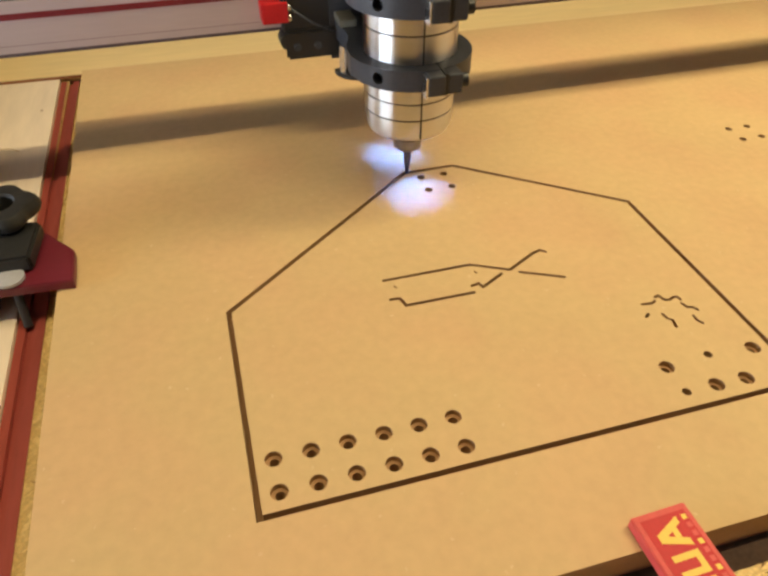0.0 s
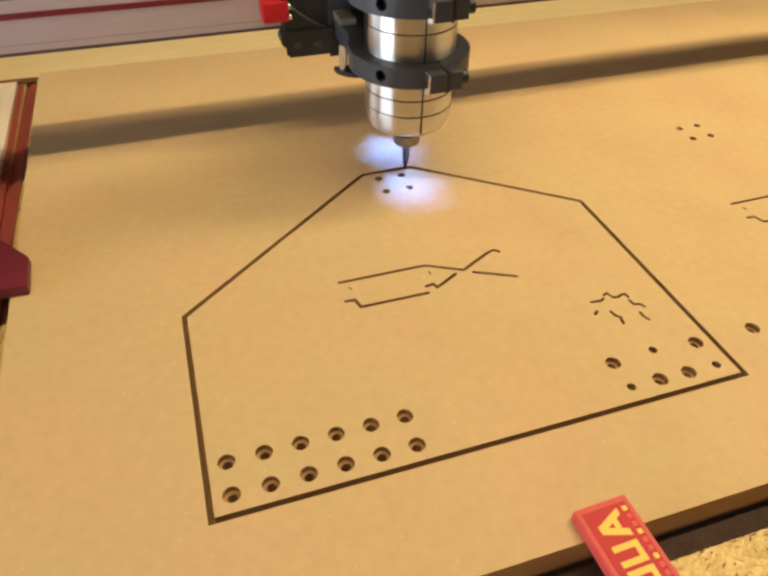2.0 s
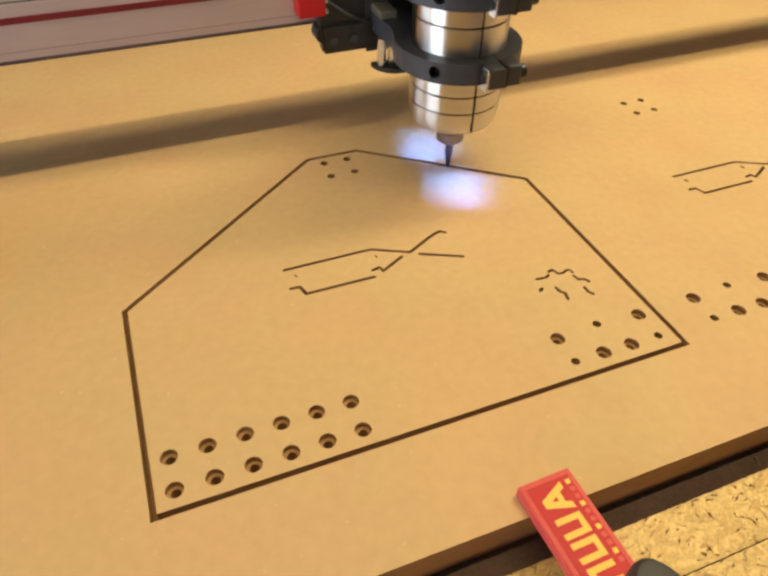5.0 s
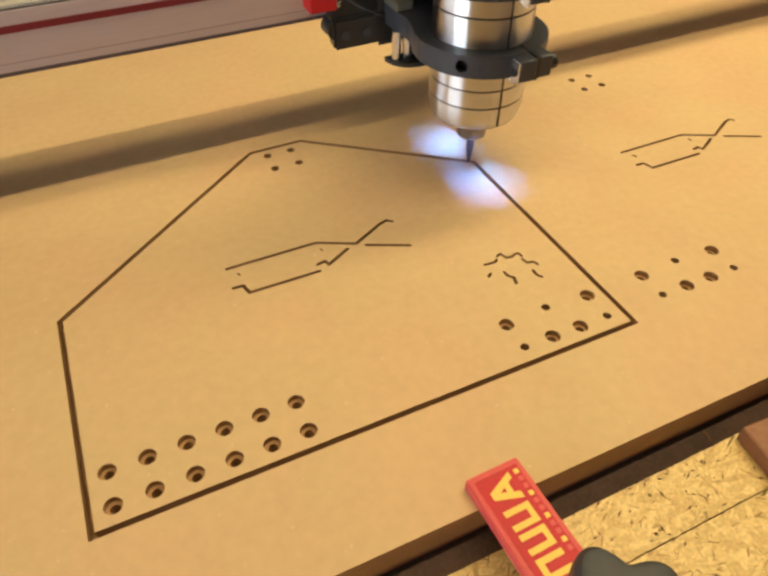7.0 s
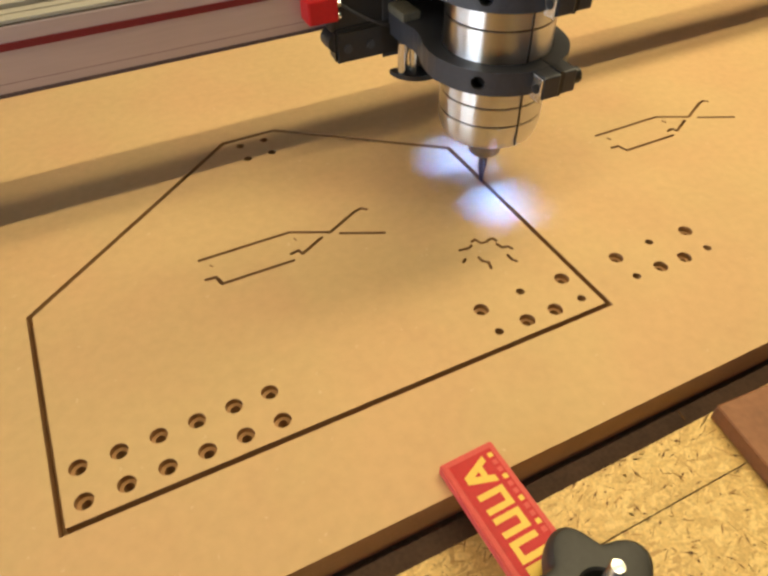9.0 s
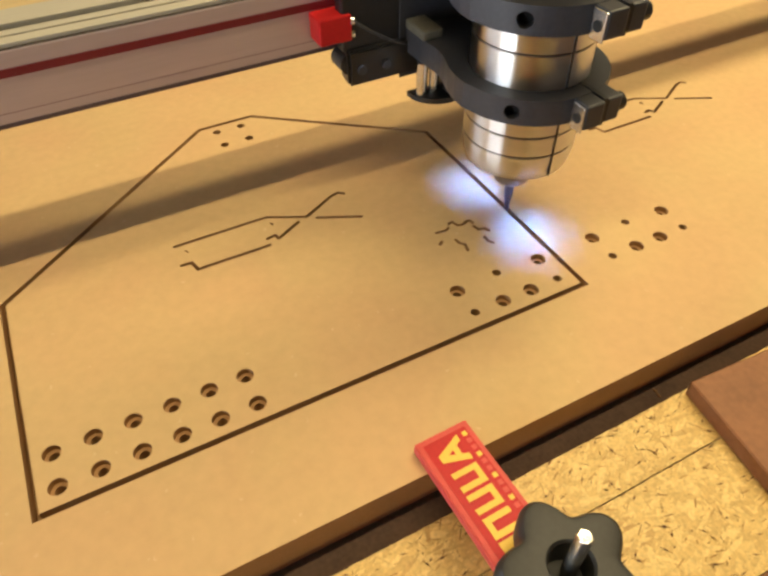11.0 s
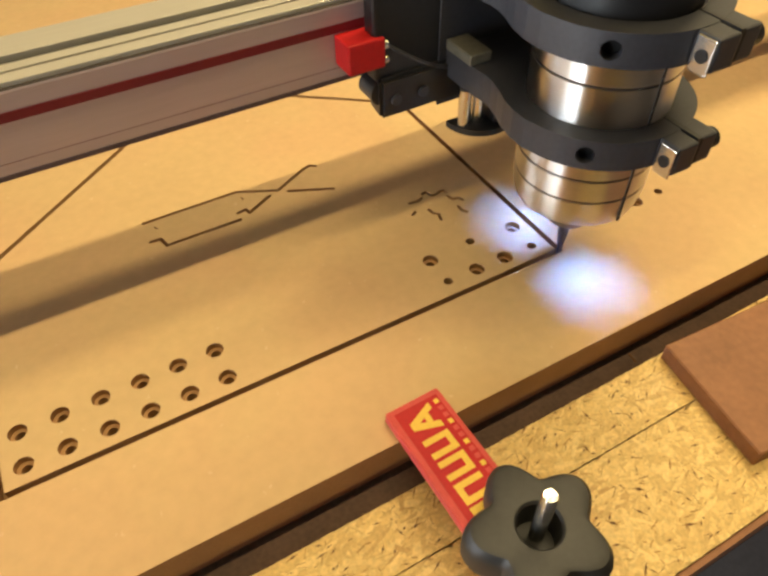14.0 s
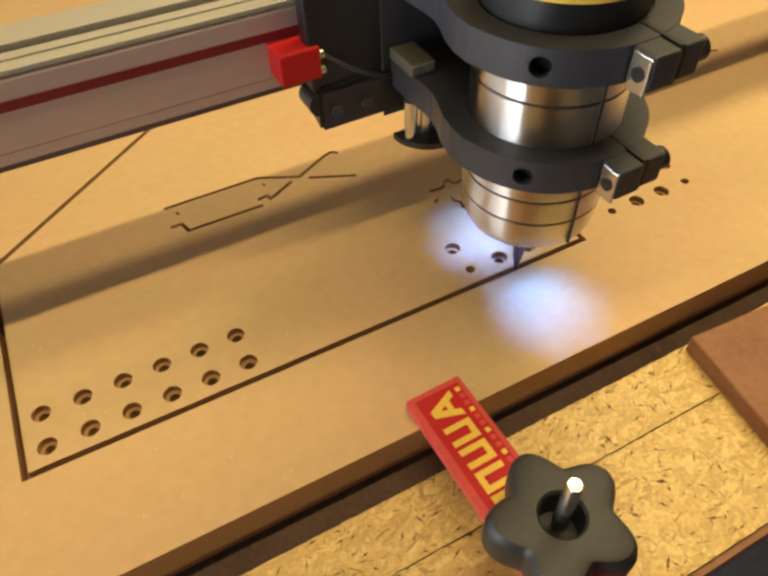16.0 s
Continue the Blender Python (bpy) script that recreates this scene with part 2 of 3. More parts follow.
# ---------------------------------------------------------------- room
def room():
    for name, z0, z1, mat in (("floor", FLOOR - 0.1, FLOOR, CONCRETE), ("ceiling", CEILING, CEILING + 0.1, PLASTER)):
        bm = bmesh.new(); box(bm, WEST - 0.15, EAST + 0.15, -3.0, 3.2, z0, z1)
        tagged(part(name, bm, mat), kind="structure")
    for name, x0, x1, y0, y1 in (("wall_north", WEST - 0.15, EAST + 0.15, 3.05, 3.2), ("wall_south", WEST - 0.15, EAST + 0.15, -3.0, -2.85), ("wall_east", EAST, EAST + 0.15, -2.85, 3.05)):
        bm = bmesh.new(); box(bm, x0, x1, y0, y1, FLOOR, CEILING)
        tagged(part(name, bm, PLASTER), kind="structure")
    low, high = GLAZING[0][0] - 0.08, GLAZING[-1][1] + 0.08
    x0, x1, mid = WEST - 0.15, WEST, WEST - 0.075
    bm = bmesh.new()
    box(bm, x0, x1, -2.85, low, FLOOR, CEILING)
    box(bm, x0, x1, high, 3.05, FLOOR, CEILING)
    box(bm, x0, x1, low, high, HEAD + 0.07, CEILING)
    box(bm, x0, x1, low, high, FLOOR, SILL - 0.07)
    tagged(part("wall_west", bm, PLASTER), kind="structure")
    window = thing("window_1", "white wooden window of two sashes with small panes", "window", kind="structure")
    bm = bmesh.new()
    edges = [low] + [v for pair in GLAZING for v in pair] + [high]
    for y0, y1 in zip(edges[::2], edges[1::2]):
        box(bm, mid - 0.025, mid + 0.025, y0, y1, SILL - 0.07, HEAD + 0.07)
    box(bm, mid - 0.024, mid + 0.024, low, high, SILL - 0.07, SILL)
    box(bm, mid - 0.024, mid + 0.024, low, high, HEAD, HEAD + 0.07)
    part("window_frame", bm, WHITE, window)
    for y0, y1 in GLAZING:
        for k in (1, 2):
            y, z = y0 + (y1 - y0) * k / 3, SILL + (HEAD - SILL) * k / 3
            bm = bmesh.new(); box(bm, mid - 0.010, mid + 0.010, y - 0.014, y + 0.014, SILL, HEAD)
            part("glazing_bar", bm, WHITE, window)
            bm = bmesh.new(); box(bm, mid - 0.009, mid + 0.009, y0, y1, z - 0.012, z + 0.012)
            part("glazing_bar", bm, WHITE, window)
    bm = bmesh.new(); box(bm, -60, 60, -60, 60, FLOOR - 0.5, FLOOR - 0.12)
    tagged(part("ground", bm, CONCRETE), kind="structure")


room()


def tube_fixture(at, long):
    """A batten hung from the ceiling that holds one tube."""
    fixture = thing("strip_light", "white strip light hanging under the ceiling along the bench", "light", at, group="ceiling lights")
    bm = bmesh.new(); box(bm, -long / 2 - 0.03, long / 2 + 0.03, -0.05, 0.05, 0.012, 0.05, 0.004)
    part("housing", bm, WHITE, fixture)
    for x in (-long / 3, long / 3):
        bm = bmesh.new(); cylinder(bm, (x, 0, 0.05), (x, 0, CEILING - at.translation.z), 0.003, 8)
        part("hanger", bm, BLACK, fixture)


for at, long, wide, power in TUBES:
    tube_fixture(at, long)


# ---------------------------------------------------------------- bench
TOP = -0.027


def strands(name, parent, x0, x1, y0, y1, count, along, mat=None, half_range=(0.0025, 0.0115), wide_range=(0.0005, 0.0021), lift=0.0):
    """Loose-looking wood flakes pressed into the board's face."""
    rng = random.Random(int((x0 * 7 + y0 * 13) * 1000) % 9973)
    verts, faces = [], []
    for i in range(count):
        x, y, z = rng.uniform(x0, x1), rng.uniform(y0, y1), TOP + lift + rng.uniform(0.00005, 0.0006)
        half, wide = rng.uniform(*half_range), rng.uniform(*wide_range)
        a = rng.gauss(along, 0.75)
        c, sn = math.cos(a), math.sin(a)
        n = len(verts)
        for u, v in ((-1, -0.4), (-0.5, -1), (0.7, -0.8), (1, 0.2), (0.4, 1), (-0.8, 0.7)):
            u, v = u * half * rng.uniform(0.8, 1.1), v * wide * rng.uniform(0.7, 1.2)
            px, py = x + u * c - v * sn, y + u * sn + v * c
            verts.append((min(max(px, x0), x1), min(max(py, y0 + rng.uniform(-0.0005, 0.0004)), y1 + rng.uniform(-0.0004, 0.0006)), z))
        faces.append(tuple(range(n, n + 6)))
    me = bpy.data.meshes.new(name)
    me.from_pydata(verts, [], faces)
    me.materials.append(mat or STRANDS)
    ob = new(name, me)
    ob.parent = parent
    return tagged(ob, kind="stuff")


def bench():
    top = thing("workbench", "strand-board workbench with joined boards and front apron", "workbench")
    for name, dims, count in (("board", (-0.9, 1.25, -0.181, -0.1212), 26000), ("board", (-0.9, 1.25, -0.1198, -0.0890), 13000),
                              ("board", (-0.1330, 1.25, -0.0700, 0.95), 0), ("board", (-0.9, -0.1510, -0.0888, 0.95), 0)):
        x0, x1, y0, y1 = dims
        bm = bmesh.new(); box(bm, x0, x1, y0, y1, TOP - 0.018, TOP)
        part(name, bm, BENCH_WOOD, top)
        if count:
            strands("strand", top, 0.0, 0.5, y0, y1, count, 0.2)
            strands("dark_chip", top, 0.0, 0.5, y0, y1, count // 75, 0.2, CHIP, (0.0004, 0.0014), (0.0002, 0.0007), 0.0007)
            strands("brown_sliver", top, 0.0, 0.5, y0, y1, count // 35, 0.2, SLIVER, (0.0008, 0.0040), (0.00012, 0.0004), 0.0006)
    strands("strand", top, -0.139, -0.116, -0.05, 0.6, 6000, 1.4)
    bm = bmesh.new(); prism(bm, mm([(-900, 624), (-131, 608.5), (-131, 575), (1250, 560), (1250, 950), (-900, 950)]), TOP + 0.0002, TOP + 0.0042)
    part("back_board", bm, PINE, top, "pale yellow board along the back")
    # The underboard's colour is darkened for the shade down in the joint.
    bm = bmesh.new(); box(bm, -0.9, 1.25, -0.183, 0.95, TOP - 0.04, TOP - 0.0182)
    part("under_board", bm, material("shaded_underboard", (0.075, 0.042, 0.025), 0.8, vary=0.2), top)
    # An added strip fills the joint; its dark brown stands for the gap's shade.
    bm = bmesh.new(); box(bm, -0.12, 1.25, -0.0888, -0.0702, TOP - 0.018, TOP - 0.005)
    part("slot_shade", bm, material("slot_shade", (0.085, 0.046, 0.028), 0.8, vary=0.3), top, "added strip, dark brown for the shade in the joint")
    bm = bmesh.new(); box(bm, -0.9, 1.25, -0.1845, -0.1815, TOP - 0.018, TOP - 0.002)
    part("apron", bm, BROWN, top)
    for x in (-0.85, 1.15):
        for y in (-0.14, 0.85):
            bm = bmesh.new(); box(bm, x, x + 0.08, y, y + 0.08, FLOOR, TOP - 0.041)
            part("leg", bm, BROWN, top)


bench()


def left_track():
    track = thing("t_track", "red anodised clamp track with a dark slot, set in the bench", "track")
    def strip_of(bm, a, b, c, d, z0, z1):
        prism(bm, [(a, -0.17), (b, -0.17), (d, 0.602), (c, 0.602)], z0, z1)

    for name, a, b, c, d, z0, z1, mat in (("rail", -0.1502, -0.1452, -0.1590, -0.1532, TOP - 0.012, TOP + 0.0015, RED_TRACK),
                                          ("slot_floor", -0.1452, -0.1400, -0.1532, -0.1462, TOP - 0.012, TOP - 0.0022, RED_TRACK),
                                          ("rail", -0.1400, -0.1338, -0.1462, -0.1396, TOP - 0.012, TOP + 0.0015, RED_TRACK)):
        bm = bmesh.new(); strip_of(bm, a, b, c, d, z0, z1)
        part(name, bm, mat, track)


left_track()
panel = thing("plywood_panel", "pale plywood panel with dark knots beside the red track", "panel")
bm = bmesh.new(); prism(bm, [(-0.52, -0.10), (-0.1515, -0.10), (-0.1600, 0.606), (-0.52, 0.612)], TOP + 0.0005, TOP + 0.0045)
part("board", bm, PALE, panel)
for x, y, rad in ((-0.2230, 0.500, 0.0030), (-0.2020, 0.428, 0.0022), (-0.2120, 0.418, 0.0015), (-0.1720, 0.528, 0.0012)):
    bm = bmesh.new(); prism(bm, arc(x, y, rad, 0, 330, 11), TOP + 0.0040, TOP + 0.0047)
    part("knot", bm, BROWN, panel, "dark brown knot")
for k in range(9):
    a0, a1 = radians(20 + 14 * k), radians(34 + 14 * k)
    bm = bmesh.new(); cylinder(bm, (-0.215 + 0.034 * math.cos(a0), 0.436 + 0.018 * math.sin(a0), TOP + 0.0046), (-0.215 + 0.034 * math.cos(a1), 0.436 + 0.018 * math.sin(a1), TOP + 0.0046), 0.0005, 6)
    part("scratch", bm, BENCH_WOOD, panel)
bm = bmesh.new(); prism(bm, mm([(-400, 612.5), (-131, 604.0), (-131, 607.0), (-400, 616.0)]), TOP + 0.0046, TOP + 0.0068)
tagged(part("batten", bm, BROWN), "thin dark wooden strip behind the pale panel", "strip")


# ---------------------------------------------------------------- the sheet and what is cut into it
SCISSORS = [mm(p) for p in ([(94, 141), (157, 141), (182, 128.2), (206, 141), (212, 142.6), (215, 139.8)], [(188, 124), (215, 110.8)],
                            [(93.2, 121.3), (99.4, 121), (101.5, 113.1), (149.3, 112.9)], [(150.5, 119.6), (155.8, 120.6), (157.2, 116.4), (174.6, 125.8)])]
TICKS = [mm(p) for p in ([(99.2, 133.6), (100.2, 131.6)], [(157.6, 133.4), (158.2, 131.4)])]
GEAR = [mm(p) for p in ([(251.4, 71.6), (255.6, 71.1), (258.1, 70.8), (261, 72.3)], [(263.2, 75.4), (266.4, 76.4), (267.9, 71.6), (271.4, 70.7), (274.9, 72.2), (277.6, 71.9), (278.3, 68.9)],
                        [(276.9, 65.7), (277.9, 61.4), (282, 60.2), (283.3, 57.3)], [(247.6, 60.6), (250, 62.4)], [(258.9, 59.9), (259.4, 55.8), (262.1, 53.1), (260.5, 47.7)], [(277.2, 53.2), (277, 48.9), (278.8, 45.8)])]
OUTLINE = [(-11.5, -11.8), (307, -11.8), (307, 180.5), (192, 269.8), (148.5, 269.8), (-11.5, 138)]


def offset(poly, d):
    """The outline pushed outwards by d."""
    out, n = [], len(poly)
    for i in range(n):
        p, q, r = Vector(poly[i - 1]), Vector(poly[i]), Vector(poly[(i + 1) % n])
        u, v = (q - p).normalized(), (r - q).normalized()
        nu, nv = Vector((u.y, -u.x)), Vector((v.y, -v.x))
        m = (nu + nv).normalized()
        out.append(tuple(q + m * (d / m.dot(nu))))
    return out


def ring_prism(bm, outer, inner, z0, z1):
    n = len(outer)
    v = [[bm.verts.new((x, y, z)) for x, y in poly] for z in (z0, z1) for poly in (outer, inner)]
    for i in range(n):
        j = (i + 1) % n
        bm.faces.new((v[0][i], v[0][j], v[2][j], v[2][i]))
        bm.faces.new((v[1][j], v[1][i], v[3][i], v[3][j]))
        bm.faces.new((v[2][i], v[2][j], v[3][j], v[3][i]))
        bm.faces.new((v[0][j], v[0][i], v[1][i], v[1][j]))


def sheet():
    bm = bmesh.new()
    prism(bm, [(-0.1165, -0.0752), (0.95, -0.0795), (0.95, 0.555), (-0.1272, 0.566)], -0.019, 0)
    board = part("fibreboard_sheet", bm, MDF)
    tagged(board, "tan fibreboard sheet with a routed outline, counterbored holes and line carvings", "fibreboard")
    kerf = bmesh.new()
    ring_prism(kerf, mm(offset(OUTLINE, 1.7)), mm(offset(OUTLINE, -1.7)), -0.0085, 0.002)
    lines = bmesh.new()
    for dx, dy in ((0, 0), (0.329, -0.0003)):
        for p in SCISSORS:
            stroke(lines, [(x + dx, y + dy) for x, y in p], 0.0025, 0.007)
        for p in TICKS:
            stroke(lines, [(x + dx, y + dy) for x, y in p], 0.0012 + 0.0008 * (dx > 0), 0.0012)
    for p in GEAR:
        stroke(lines, p, 0.0021, 0.005)
    bores, holes = bmesh.new(), bmesh.new()
    wide = [(20 * i, 20 * j) for i in range(6) for j in (0, 1)]
    small, mount = [], []
    for dx, dy in ((0, 0), (103.7, -0.7)):
        wide += [(x + dx, y + dy) for x, y in ((235, 19.6), (295, 19.2), (255, 0), (275, -0.4))]
        small += [(x + dx, y + dy) for x, y in ((265, 21.6), (235, 0), (295, -0.4))]
    for dx, dy in ((0, 0), (302, 0.8)):
        mount += [(x + dx, y + dy) for x in (160, 180) for y in (239.8, 259.8)]
    for x, y in wide:
        prism(bores, mm(arc(x, y, 4.7, 0, 345, 23)), -0.004, 0.002)
        prism(holes, mm(arc(x, y, 2.7, 0, 337.5, 15)), -0.016, -0.002)
    for x, y in small:
        prism(holes, mm(arc(x, y, 2.7, 0, 337.5, 15)), -0.016, 0.002)
    for x, y in mount:
        prism(holes, mm(arc(x, y, 3.2, 0, 337.5, 15)), -0.016, 0.002)
    carve(board, (kerf, bores, holes, lines))
    board.data.materials.append(CORE)
    for p in board.data.polygons:
        p.material_index = 0 if p.normal.z > 0.9 and p.center.z > -0.001 else 1
    return board


sheet()
bm = bmesh.new(); prism(bm, [(-0.108, -0.0738), (0.95, -0.0780), (0.95, 0.545), (-0.118, 0.556)], TOP + 0.0007, -0.0192)
tagged(part("spoilboard", bm, BROWN), "brown hardboard spoilboard under the fibreboard sheet", "board")
bm = bmesh.new(); prism(bm, mm([(321, -90.3), (310.8, -162.2), (560, -180), (560, -106)][::-1]), TOP + 0.0007, -0.015)
bmesh.ops.bevel(bm, geom=[e for e in bm.edges], offset=0.0008, segments=1, affect="EDGES")
tagged(part("hardboard_block", bm, BROWN), "reddish-brown hardboard offcut lying on the strand-board bench", "offcut")


bm = bmesh.new(); cylinder(bm, (0.3040, -0.0815, -0.0215), (0.3068, -0.0862, TOP + 0.0010), 0.0007, 6)
tagged(part("wood_splinter", bm, CHIP), "dark wood splinter sticking up at the bench joint", "splinter")


# ---------------------------------------------------------------- clamps
def star(n, r0, r1, count=70):
    """A knob's lobed outline."""
    pts = []
    for i in range(count):
        a = 2 * math.pi * i / count
        w = 0.5 + 0.5 * math.cos(n * a)
        pts.append((((r0 + (r1 - r0) * w ** 0.8) * math.cos(a)), ((r0 + (r1 - r0) * w ** 0.8) * math.sin(a))))
    return pts


def knob_mesh(bm, r0, r1, hub, z0, z1, n=5, turn=0.0):
    """A star knob with a rounded rim and a hollow hub."""
    rows = [(0.80, z0), (0.95, z0 + 0.003), (1.0, z0 + 0.008), (1.0, z1 - 0.007), (0.97, z1 - 0.003), (0.90, z1 - 0.0006), (0.80, z1)]
    base = [(x * math.cos(turn) - y * math.sin(turn), x * math.sin(turn) + y * math.cos(turn)) for x, y in star(n, r0, r1)]
    count = len(base)
    rings = [[bm.verts.new((x * k, y * k, z)) for x, y in base] for k, z in rows]
    for r, z in ((hub * 1.12, z1 - 0.0002), (hub, z1 - 0.0015), (hub * 0.92, z1 - 0.016)):
        rings.append([bm.verts.new((r * math.cos(turn + 2 * math.pi * i / count), r * math.sin(turn + 2 * math.pi * i / count), z)) for i in range(count)])
    for a, b in zip(rings, rings[1:]):
        for i in range(count):
            j = (i + 1) % count
            bm.faces.new((a[i], a[j], b[j], b[i]))
    bm.faces.new(rings[0][::-1])
    bm.faces.new(rings[-1])


def bar_clamp(m, label, print_it=True, turn=0.0):
    """A red bar with its toe on the sheet, held down by a star knob on a bolt; it points along +y from its toe at the origin."""
    clamp = thing("hold_down_clamp", label, "clamp", m, group="clamps on the sheet")
    bm = bmesh.new()
    prism(bm, mm([(-14.8, -128), (14.8, -128), (14.8, 0), (-14.8, 0)]), 0.0002, 0.007)
    bmesh.ops.bevel(bm, geom=[e for e in bm.edges], offset=0.0006, segments=2, affect="EDGES")
    part("bar", bm, RED_EDGE, clamp)
    bm = bmesh.new(); prism(bm, mm([(-11.6, -126), (12.0, -126), (12.0, -3.2), (-11.6, -3.2)]), 0.0065, 0.0073)
    part("face_plate", bm, RED, clamp)
    bm = bmesh.new(); box(bm, -0.0135, 0.0135, -0.126, -0.104, TOP + 0.0007, 0.0001)
    part("heel_block", bm, RED, clamp)
    if print_it:
        # The maker's mark as plain shapes, one block to a sign, and a row of small bars beside it.
        for y, deep in ((-7.5, 11.5), (-22, 10.5), (-34.5, 10.0), (-47, 10.5), (-59.0, 4.0)):
            bm = bmesh.new()
            if y == -7.5:
                prism(bm, mm([(-8.0, y - 8), (6.0, y - deep - 1), (6.0, y - deep + 2.5), (-8.0, y - 4)]), 0.0072, 0.0075)
                part("print_bar", bm, YELLOW, clamp)
                bm = bmesh.new()
                prism(bm, mm([(-8.0, y - 8), (-8.0, y - 4), (6.0, y + 2.2), (6.0, y - 1.3)][::-1]), 0.00722, 0.00752)
                part("print_bar", bm, YELLOW, clamp)
                bm = bmesh.new(); box(bm, 0.000, 0.003, (y - 7.5) / 1000, (y - 2) / 1000, 0.0072, 0.00748)
                part("print_bar", bm, YELLOW, clamp)
            else:
                for k in (0, 1):
                    bm = bmesh.new(); box(bm, -0.008, 0.006, (y - deep * k * 0.72) / 1000 - 0.0030, (y - deep * k * 0.72) / 1000, 0.0072, 0.0075)
                    part("print_bar", bm, YELLOW, clamp)
                bm = bmesh.new(); box(bm, -0.008 if int(y) % 2 else 0.003, -0.005 if int(y) % 2 else 0.006, (y - deep) / 1000 + 0.002, y / 1000 - 0.002, 0.0072, 0.00748)
                part("print_bar", bm, YELLOW, clamp)
        for k in range(11):
            bm = bmesh.new(); box(bm, 0.0088, 0.0112, -0.008 - 0.0042 * k, -0.0055 - 0.0042 * k, 0.0072, 0.00745)
            part("small_print_bar", bm, RED_EDGE if k % 3 else YELLOW, clamp)
    knob = new("knob")
    knob.parent = clamp
    bm = bmesh.new(); knob_mesh(bm, 0.0206, 0.0290, 0.0086, 0.0115, 0.0365, 5, turn)
    part("grip", bm, RUBBER, knob, smooth=True)
    bm = bmesh.new(); lathe(bm, [(0, 0.0071), (0.011, 0.0071), (0.011, 0.0116), (0, 0.0116)], 28)
    part("collar", bm, RUBBER, knob)
    knob.location = (0.0013, -0.087, 0)
    bm = bmesh.new(); lathe(bm, [(0, TOP + 0.001), (0.0031, TOP + 0.001), (0.0030, 0.0595), (0.0025, 0.0608), (0, 0.061)], 18)
    bolt = part("bolt", bm, BRIGHT, clamp, "threaded steel bolt", smooth=True)
    bolt.location = (0.0013, -0.087, 0)
    return clamp


bar_clamp(pose(0.1722, -0.0630, 0, 0, 0, 1.5), "red bar clamp with yellow printing and black star knob", turn=radians(85))


def side_clamp():
    clamp = thing("side_clamp", "dark red toe clamp with black knob holding the sheet's edge", "clamp", group="clamps on the sheet")
    bm = bmesh.new(); prism(bm, mm([(-230, 198), (-108.2, 190), (-110, 225), (-131, 252), (-230, 252)]), 0.0002, 0.0075)
    bmesh.ops.bevel(bm, geom=[e for e in bm.edges], offset=0.0008, segments=2, affect="EDGES")
    part("toe_plate", bm, material("dark_red", (0.15, 0.015, 0.028), 0.4, vary=0.1), clamp)
    bm = bmesh.new(); prism(bm, mm([(-230, 210), (-134, 207), (-131, 250), (-230, 262)]), 0.0077, 0.020)
    bmesh.ops.bevel(bm, geom=[e for e in bm.edges], offset=0.002, segments=2, affect="EDGES")
    part("body", bm, RUBBER, clamp)
    knob = new("knob")
    knob.parent = clamp
    bm = bmesh.new(); knob_mesh(bm, 0.0225, 0.0275, 0.0105, 0.0205, 0.034, 5, 0.15)
    part("grip", bm, RUBBER, knob, smooth=True)
    knob.location = (-0.156, 0.258, 0)
    bm = bmesh.new(); lathe(bm, [(0, TOP + 0.003), (0.003, TOP + 0.003), (0.003, 0.037), (0, 0.037)], 16)
    part("bolt", bm, BRIGHT, clamp, smooth=True).location = (-0.156, 0.258, 0)
    bm = bmesh.new(); lathe(bm, [(0, 0), (0.0085, 0), (0.0095, 0.0008), (0.0095, 0.003), (0, 0.004)], 24, (-0.1485, 0.2010, 0.0077))
    part("washer", bm, material("zinc_washer", (0.5, 0.5, 0.54), 0.45, 0.3, vary=0.1), clamp)
    bm = bmesh.new(); cylinder(bm, (-0.1472, 0.190, TOP + 0.002), (-0.1472, 0.199, 0.001), 0.003)
    part("track_bolt", bm, DARK, clamp)
    bm = bmesh.new(); box(bm, -0.230, -0.168, 0.205, 0.245, TOP + 0.005, 0.0001)
    part("heel_block", bm, RUBBER, clamp)


side_clamp()


# ---------------------------------------------------------------- machine
def side_rails():
    for x in (-0.47, 1.02):
        rail = thing("side_rail", "grey aluminium side rail of the cutting machine", "rail", group="side rails")
        bm = bmesh.new(); box(bm, x, x + 0.04, -0.15, 0.9, TOP + 0.005, 0.055, 0.001)
        part("extrusion", bm, BEAM, rail)


side_rails()


